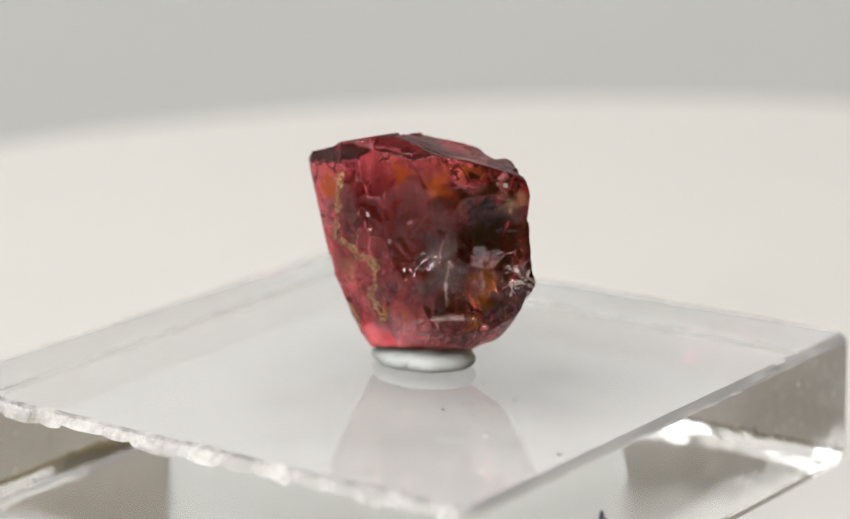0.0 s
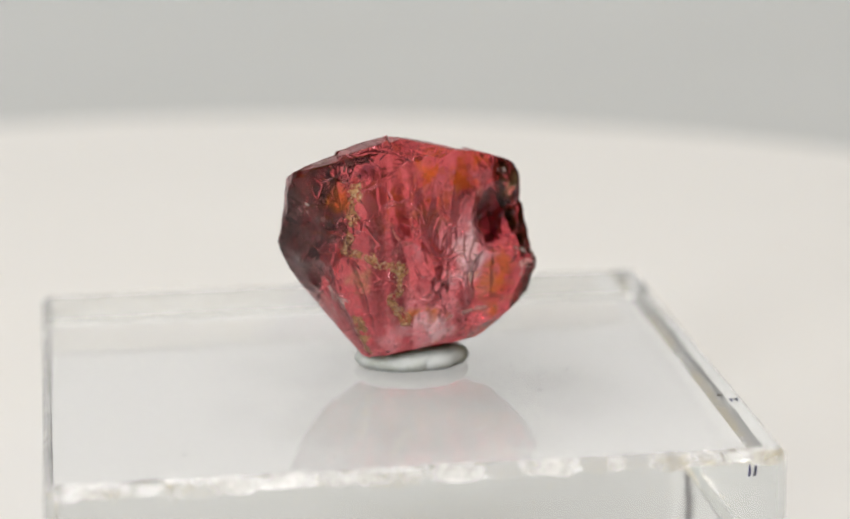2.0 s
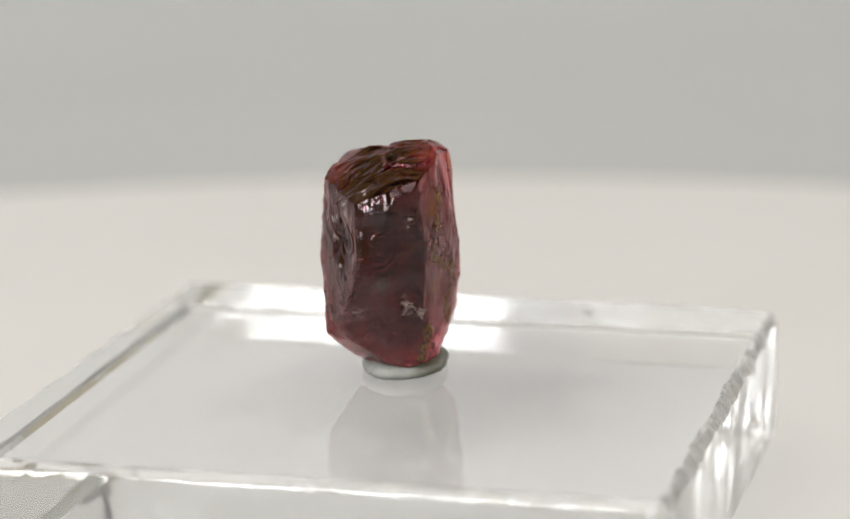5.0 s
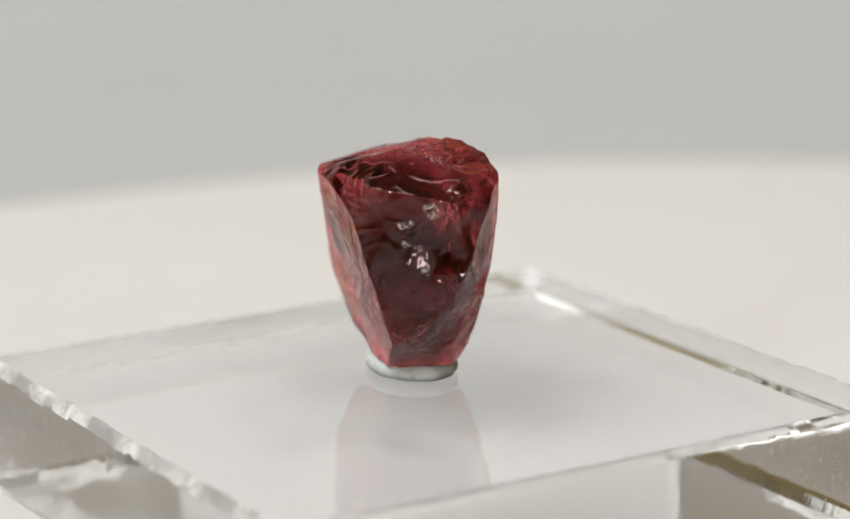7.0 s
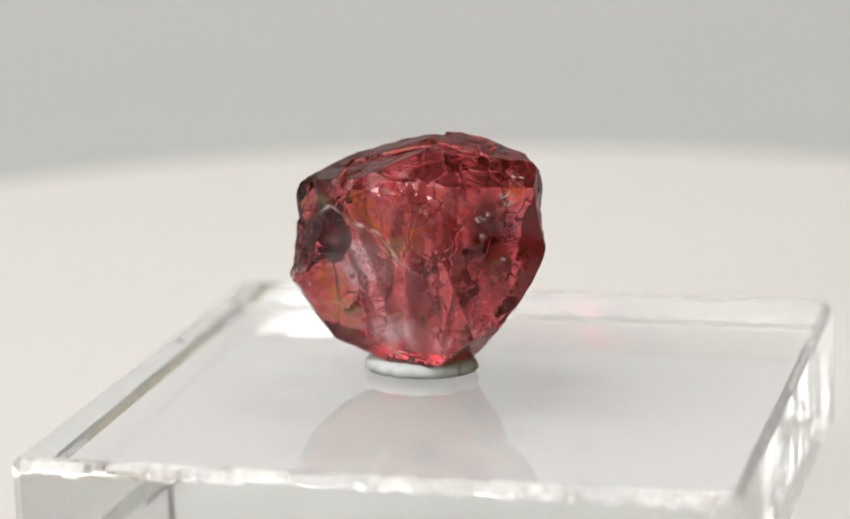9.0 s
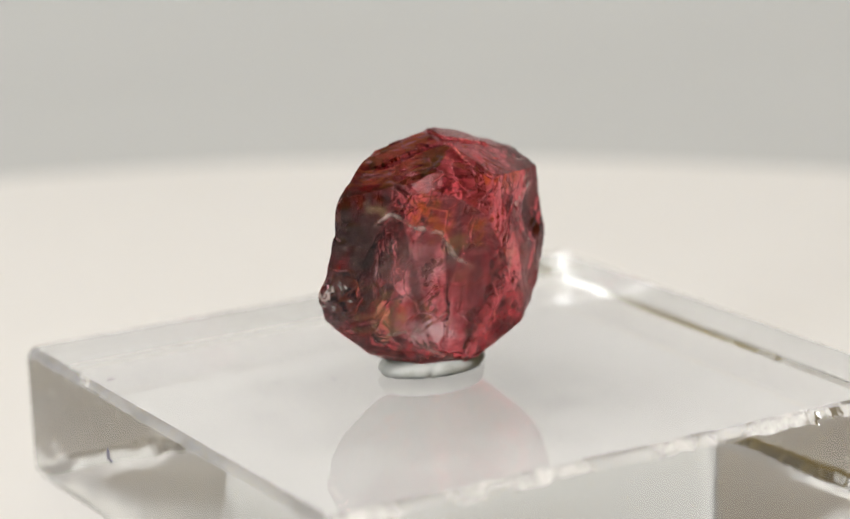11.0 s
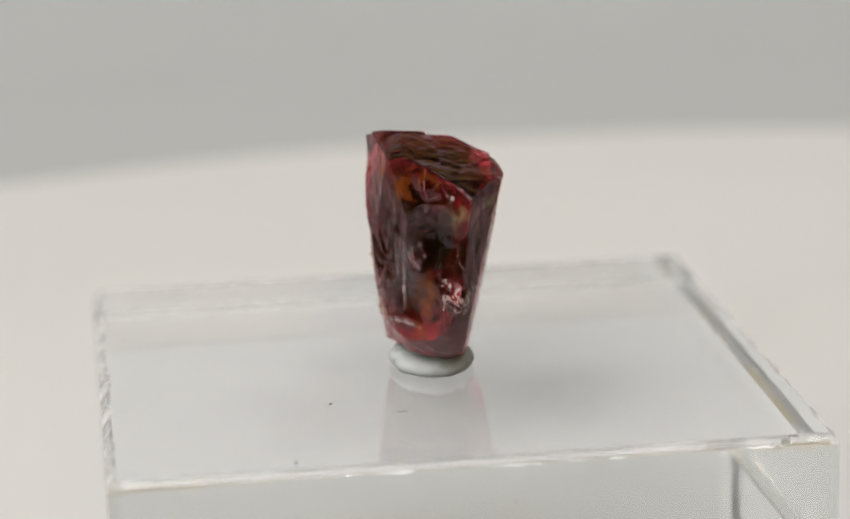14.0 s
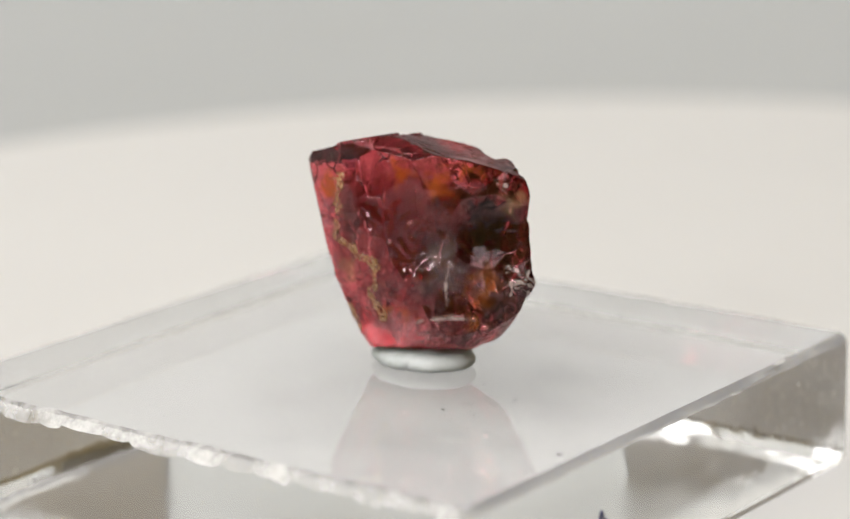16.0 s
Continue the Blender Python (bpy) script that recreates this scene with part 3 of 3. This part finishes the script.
def build_stone():
    rng = random.Random(11)
    bm = bmesh.new()
    box(bm, -9, -9, 0.2, 9, 9, 13)
    normals = []
    for az, tilt, d in SIDE_CUTS + CROWN_CUTS + FOOT_CUTS:
        a, e = radians(az), radians(tilt)
        nrm = Vector((math.cos(a) * math.cos(e), math.sin(a) * math.cos(e), math.sin(e)))
        normals.append((nrm, d - 0.45))
        bmesh.ops.bisect_plane(bm, geom=bm.verts[:] + bm.edges[:] + bm.faces[:], dist=1e-5, plane_co=nrm * d, plane_no=nrm, clear_outer=True)
        bmesh.ops.holes_fill(bm, edges=[e2 for e2 in bm.edges if len(e2.link_faces) == 1], sides=0)
    bmesh.ops.remove_doubles(bm, verts=bm.verts, dist=0.02)
    bmesh.ops.triangulate(bm, faces=bm.faces[:])
    for target in (2.4, 1.2, 0.6, 0.32, 0.21, 0.105):
        long_edges = [e for e in bm.edges if e.calc_length() > target]
        bmesh.ops.subdivide_edges(bm, edges=long_edges, cuts=1)
        bmesh.ops.triangulate(bm, faces=bm.faces[:])
    bmesh.ops.smooth_vert(bm, verts=bm.verts[:], factor=0.5, use_axis_x=True, use_axis_y=True, use_axis_z=True)
    bm.normal_update()
    centre = Vector((-0.3, 0.9, 5.5))
    # small chips, most of them on the ridges, besides the large scoops
    scoops = list(SCOOPS)
    pts = [v.co.copy() for v in bm.verts]
    sharp = [v.co.copy() for v in bm.verts if max([e.calc_face_angle(0) for e in v.link_edges]) > 0.12]
    for k in range(70):
        p = rng.choice(sharp if k < 58 and sharp else pts)
        r = rng.uniform(0.3, 0.95)
        scoops.append((p.x, p.y, p.z, r, r * rng.uniform(0.07, 0.18)))
    lips = [[Vector(p) for p in ln] for ln in LIPS]
    seams = [[Vector(p) for p in ln] for ln in [SEAM] + SEAM_BRANCHES]
    moved = []
    lip_near = []
    for v in bm.verts:
        p = v.co
        inward = centre - p
        inward.z *= 0.5
        inward.normalize()
        deep = 0.0
        wob = 0.22 * noise.noise(p * 0.9)
        for x, y, z, r, dep in scoops:
            dd = math.sqrt((p.x - x) ** 2 + (p.y - y) ** 2 + (p.z - z) ** 2) / r + wob
            if dd < 1.0:
                ripple = 0.022 * math.sin(dd * r * 13.0) * (1 - dd) if r > 1.1 else 0.0
                deep = max(deep, dep * (1 - dd * dd) + ripple)
        for x, y, z, r, high in KNOBS:
            dd = math.sqrt((p.x - x) ** 2 + (p.y - y) ** 2 + (p.z - z) ** 2) / r + wob
            if dd < 1.0:
                deep -= high * (1 - dd * dd)
        q = Vector((p.x * 0.55, p.y * 0.55, p.z * 0.42))
        # flat splinters standing at slightly different depths
        seat = noise.voronoi(Vector((p.x * 0.62, p.y * 0.62, p.z * 0.40)) + 0.35 * noise.noise_vector(p * 0.7))[1][0]
        tip = noise.cell_vector(seat * 37.0 + Vector((0.5, 0.5, 0.5)))
        deep += 0.05 * tip.x + 0.05 * (tip - Vector((0.5, 0.5, 0.5))).dot(p - centre) * 0.12
        facet = noise.voronoi(Vector((p.x * 0.75, p.y * 0.75, p.z * 0.55)) + Vector((3, 1, 7)))[0]
        deep += 0.04 * facet[0] + 0.04 * abs(noise.noise(q * 3.1)) + 0.015 * abs(noise.noise(q * 9.0))
        near = min(line_distance(p, ln) for ln in lips) + 0.10 * noise.noise(p * 2.3)
        lip_near.append(near)
        deep -= 0.07 * math.exp(-(max(0.0, near) / 0.09) ** 2)
        jag = 0.3 * noise.noise(p * 1.1)
        step = 0.0
        if p.z > 9.3:
            if -1.2 < p.x + jag < 2.6 and p.y > 1.0:
                step -= 0.13
            if -3.6 < p.x + jag < -1.4 and -1.5 < p.y + jag < 0.7 and p.z > 9.9:
                step += 0.15
        moved.append(p + inward * (deep - 0.15) + Vector((0, 0, step)))
    for v, p in zip(bm.verts, moved):
        v.co = p
    bmesh.ops.smooth_vert(bm, verts=bm.verts[:], factor=0.3, use_axis_x=True, use_axis_y=True, use_axis_z=True)
    # stains, crust and colour zones, carried as colour attributes
    layer = bm.verts.layers.float_color.new("stain")
    zones = bm.verts.layers.float_color.new("zone")
    for v, near in zip(bm.verts, lip_near):
        p = v.co
        cr = min(line_distance(p, ln) for ln in seams) + 0.34 * noise.noise(p * 1.6) + 0.14 * noise.noise(p * 5.0)
        v[layer] = (blot(p, ORANGE, 0.95, 0.8), min(1.0, max(0.0, (0.30 - cr) / 0.14)), blot(p, FLAKES, 0.8, 0.3, 1.9), blot(p, PALE, 0.5, 0.45, 0.9))
        v[zones] = (blot(p, OCHRE, 0.9, 0.8), math.exp(-(max(0.0, near) / 0.09) ** 2), blot(p, SHADED, 0.5, 0.4, 1.1), 1.0)
    bm.normal_update()
    grains = [(v.co.copy(), v.normal.copy()) for v in bm.verts if v[layer][1] > 0.3]
    # where the hollow's dark sheet lies: the outermost point along its own direction
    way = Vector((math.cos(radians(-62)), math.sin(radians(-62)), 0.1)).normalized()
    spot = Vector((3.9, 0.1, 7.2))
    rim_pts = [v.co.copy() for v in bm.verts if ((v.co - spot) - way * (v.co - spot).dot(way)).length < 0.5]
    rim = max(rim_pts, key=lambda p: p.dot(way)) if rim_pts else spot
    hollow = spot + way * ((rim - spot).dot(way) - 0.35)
    for v in bm.verts:
        v.co *= MM
    ob = smooth(part("rough_gemstone", bm, MAT_GEM), 20)
    tagged(ob, "rough red garnet crystal with orange iron stains", "gemstone")
    # ochre mineral grains grown on the healed cracks
    gb = bmesh.new()
    for p, nv in rng.sample(grains, min(240, len(grains))):
        r = rng.uniform(0.02, 0.06)
        q = p + nv * 0.02 + Vector([rng.uniform(-0.05, 0.05) for _ in range(3)])
        turn = Euler([rng.uniform(0, 3) for _ in range(3)]).to_matrix()
        tips = [gb.verts.new((q + turn @ (Vector(o) * r * rng.uniform(0.7, 1.2))) * MM) for o in ((1, 0, 0), (0, 1, 0), (-1, 0, 0), (0, -1, 0), (0, 0, 1), (0, 0, -1))]
        for i in range(4):
            gb.faces.new((tips[i], tips[(i + 1) % 4], tips[4]))
            gb.faces.new((tips[(i + 1) % 4], tips[i], tips[5]))
    crust = part("mineral_crust", gb, MAT_GRAIN, ob, "golden-brown mineral grains in a seam")
    crust["kind"] = "stuff"

    def veil(name, cen, arms, mat, label):
        """A fan round cen: a full middle and a rim where it thins out."""
        b = bmesh.new()
        fade = b.verts.layers.float_color.new("fade")
        ctr = b.verts.new(cen * MM)
        ctr[fade] = (1, 1, 1, 1)
        mid = [b.verts.new((cen + a * 0.55) * MM) for a in arms]
        end = [b.verts.new((cen + a) * MM) for a in arms]
        for p in mid:
            p[fade] = (0.9, 0.9, 0.9, 1)
        for p in end:
            p[fade] = (0.12, 0.12, 0.12, 1)
        for j in range(len(arms)):
            j2 = (j + 1) % len(arms)
            b.faces.new((ctr, mid[j], mid[j2]))
            b.faces.new((mid[j], end[j], end[j2], mid[j2]))
        return smooth(part(name, b, mat, ob, label), 180)

    # dark sheet added behind the scoop, imitating its dark internal reflection
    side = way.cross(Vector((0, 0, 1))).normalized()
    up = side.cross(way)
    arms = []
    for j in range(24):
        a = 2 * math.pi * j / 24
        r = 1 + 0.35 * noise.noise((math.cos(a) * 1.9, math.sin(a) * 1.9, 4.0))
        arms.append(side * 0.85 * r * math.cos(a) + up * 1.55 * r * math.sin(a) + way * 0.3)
    veil("hollow_shade", hollow - way * 0.35, arms, MAT_HOLLOW_SHADE, "dark maroon sheet shading the hollow in the stone")
    # added veils that imitate absorption over the stone's length, kept within the stone
    for i in range(8):
        cen = Vector((-4.0 + 1.06 * i, 1.15 + rng.uniform(-0.2, 0.3), rng.uniform(5.0, 7.0)))
        turn = Euler((rng.uniform(-0.1, 0.1), radians(90) + rng.uniform(-0.30, 0.30), rng.uniform(-0.32, 0.32))).to_matrix()
        arms = []
        for j in range(26):
            a = 2 * math.pi * j / 26
            go_way = turn @ Vector((math.cos(a), 0.47 * math.sin(a), 0.12 * noise.noise((math.cos(a), math.sin(a), i * 1.3))))
            reach = rng.uniform(4.8, 5.6) + 1.2 * noise.noise((math.cos(a) * 1.2, math.sin(a) * 1.2, i * 3.7))
            for nv, d in normals:
                go = go_way.dot(nv)
                if go > 1e-4:
                    reach = min(reach, max(0.05, (d - cen.dot(nv)) / go))
            arms.append(go_way * reach)
        veil("dimming_veil", cen, arms, MAT_DIMMING, "dark red veil added to dim the stone end-on")
    return ob


def build_specks(name, spots, mat, label, cat):
    made = []
    rng = random.Random(7)
    for x, y, z, sx, sy, sz in spots:
        bm = bmesh.new()
        bmesh.ops.create_icosphere(bm, subdivisions=2, radius=1.0)
        for v in bm.verts:
            w = 1 + 0.35 * noise.noise(v.co * 1.7 + Vector((x, y, z)))
            v.co = Vector(((x + v.co.x * sx * w) * MM, (y + v.co.y * sy * w) * MM, (z + v.co.z * sz * w) * MM))
        ob = part(name, bm, mat)
        tagged(ob, label, cat, group="specks on the block")
        made.append(ob)
    return made


build_setting()
plate = build_plate()
block = build_block()
putty = build_putty()
stone = build_stone()
specks = build_specks("ink_speck", [(14.0, -5.4, -3.1, 0.05, 0.22, 0.26), (14.0, -5.1, -3.35, 0.05, 0.16, 0.10)], MAT_INK, "tiny blue ink speck on the acrylic side", "speck")
specks += build_specks("dust_speck", [(5.0, -4.8, 0.02, 0.10, 0.07, 0.03), (13.0, -7.1, 0.02, 0.16, 0.09, 0.03), (-11.85, -11.65, 0.012, 0.08, 0.05, 0.02),
                                      (-4.9, -12.7, 0.012, 0.07, 0.05, 0.02), (6.85, -1.7, 0.012, 0.04, 0.26, 0.02), (4.3, -0.6, 0.02, 0.09, 0.06, 0.02)],
                       MAT_DUST, "tiny dark dust speck on the acrylic top", "speck")


def motions():
    """Everything on the turntable goes round its axis once in sixteen seconds."""
    def turning(z):
        return [(0.5 * i, pose(0, 0, z, 0.23, 0.61, 11.25 * i - 37.67)) for i in range(33)]
    walk(plate, turning(PLATE_TOP))
    for thing in [block, putty, stone] + specks:
        walk(thing, turning(BLOCK_TOP))


motions()
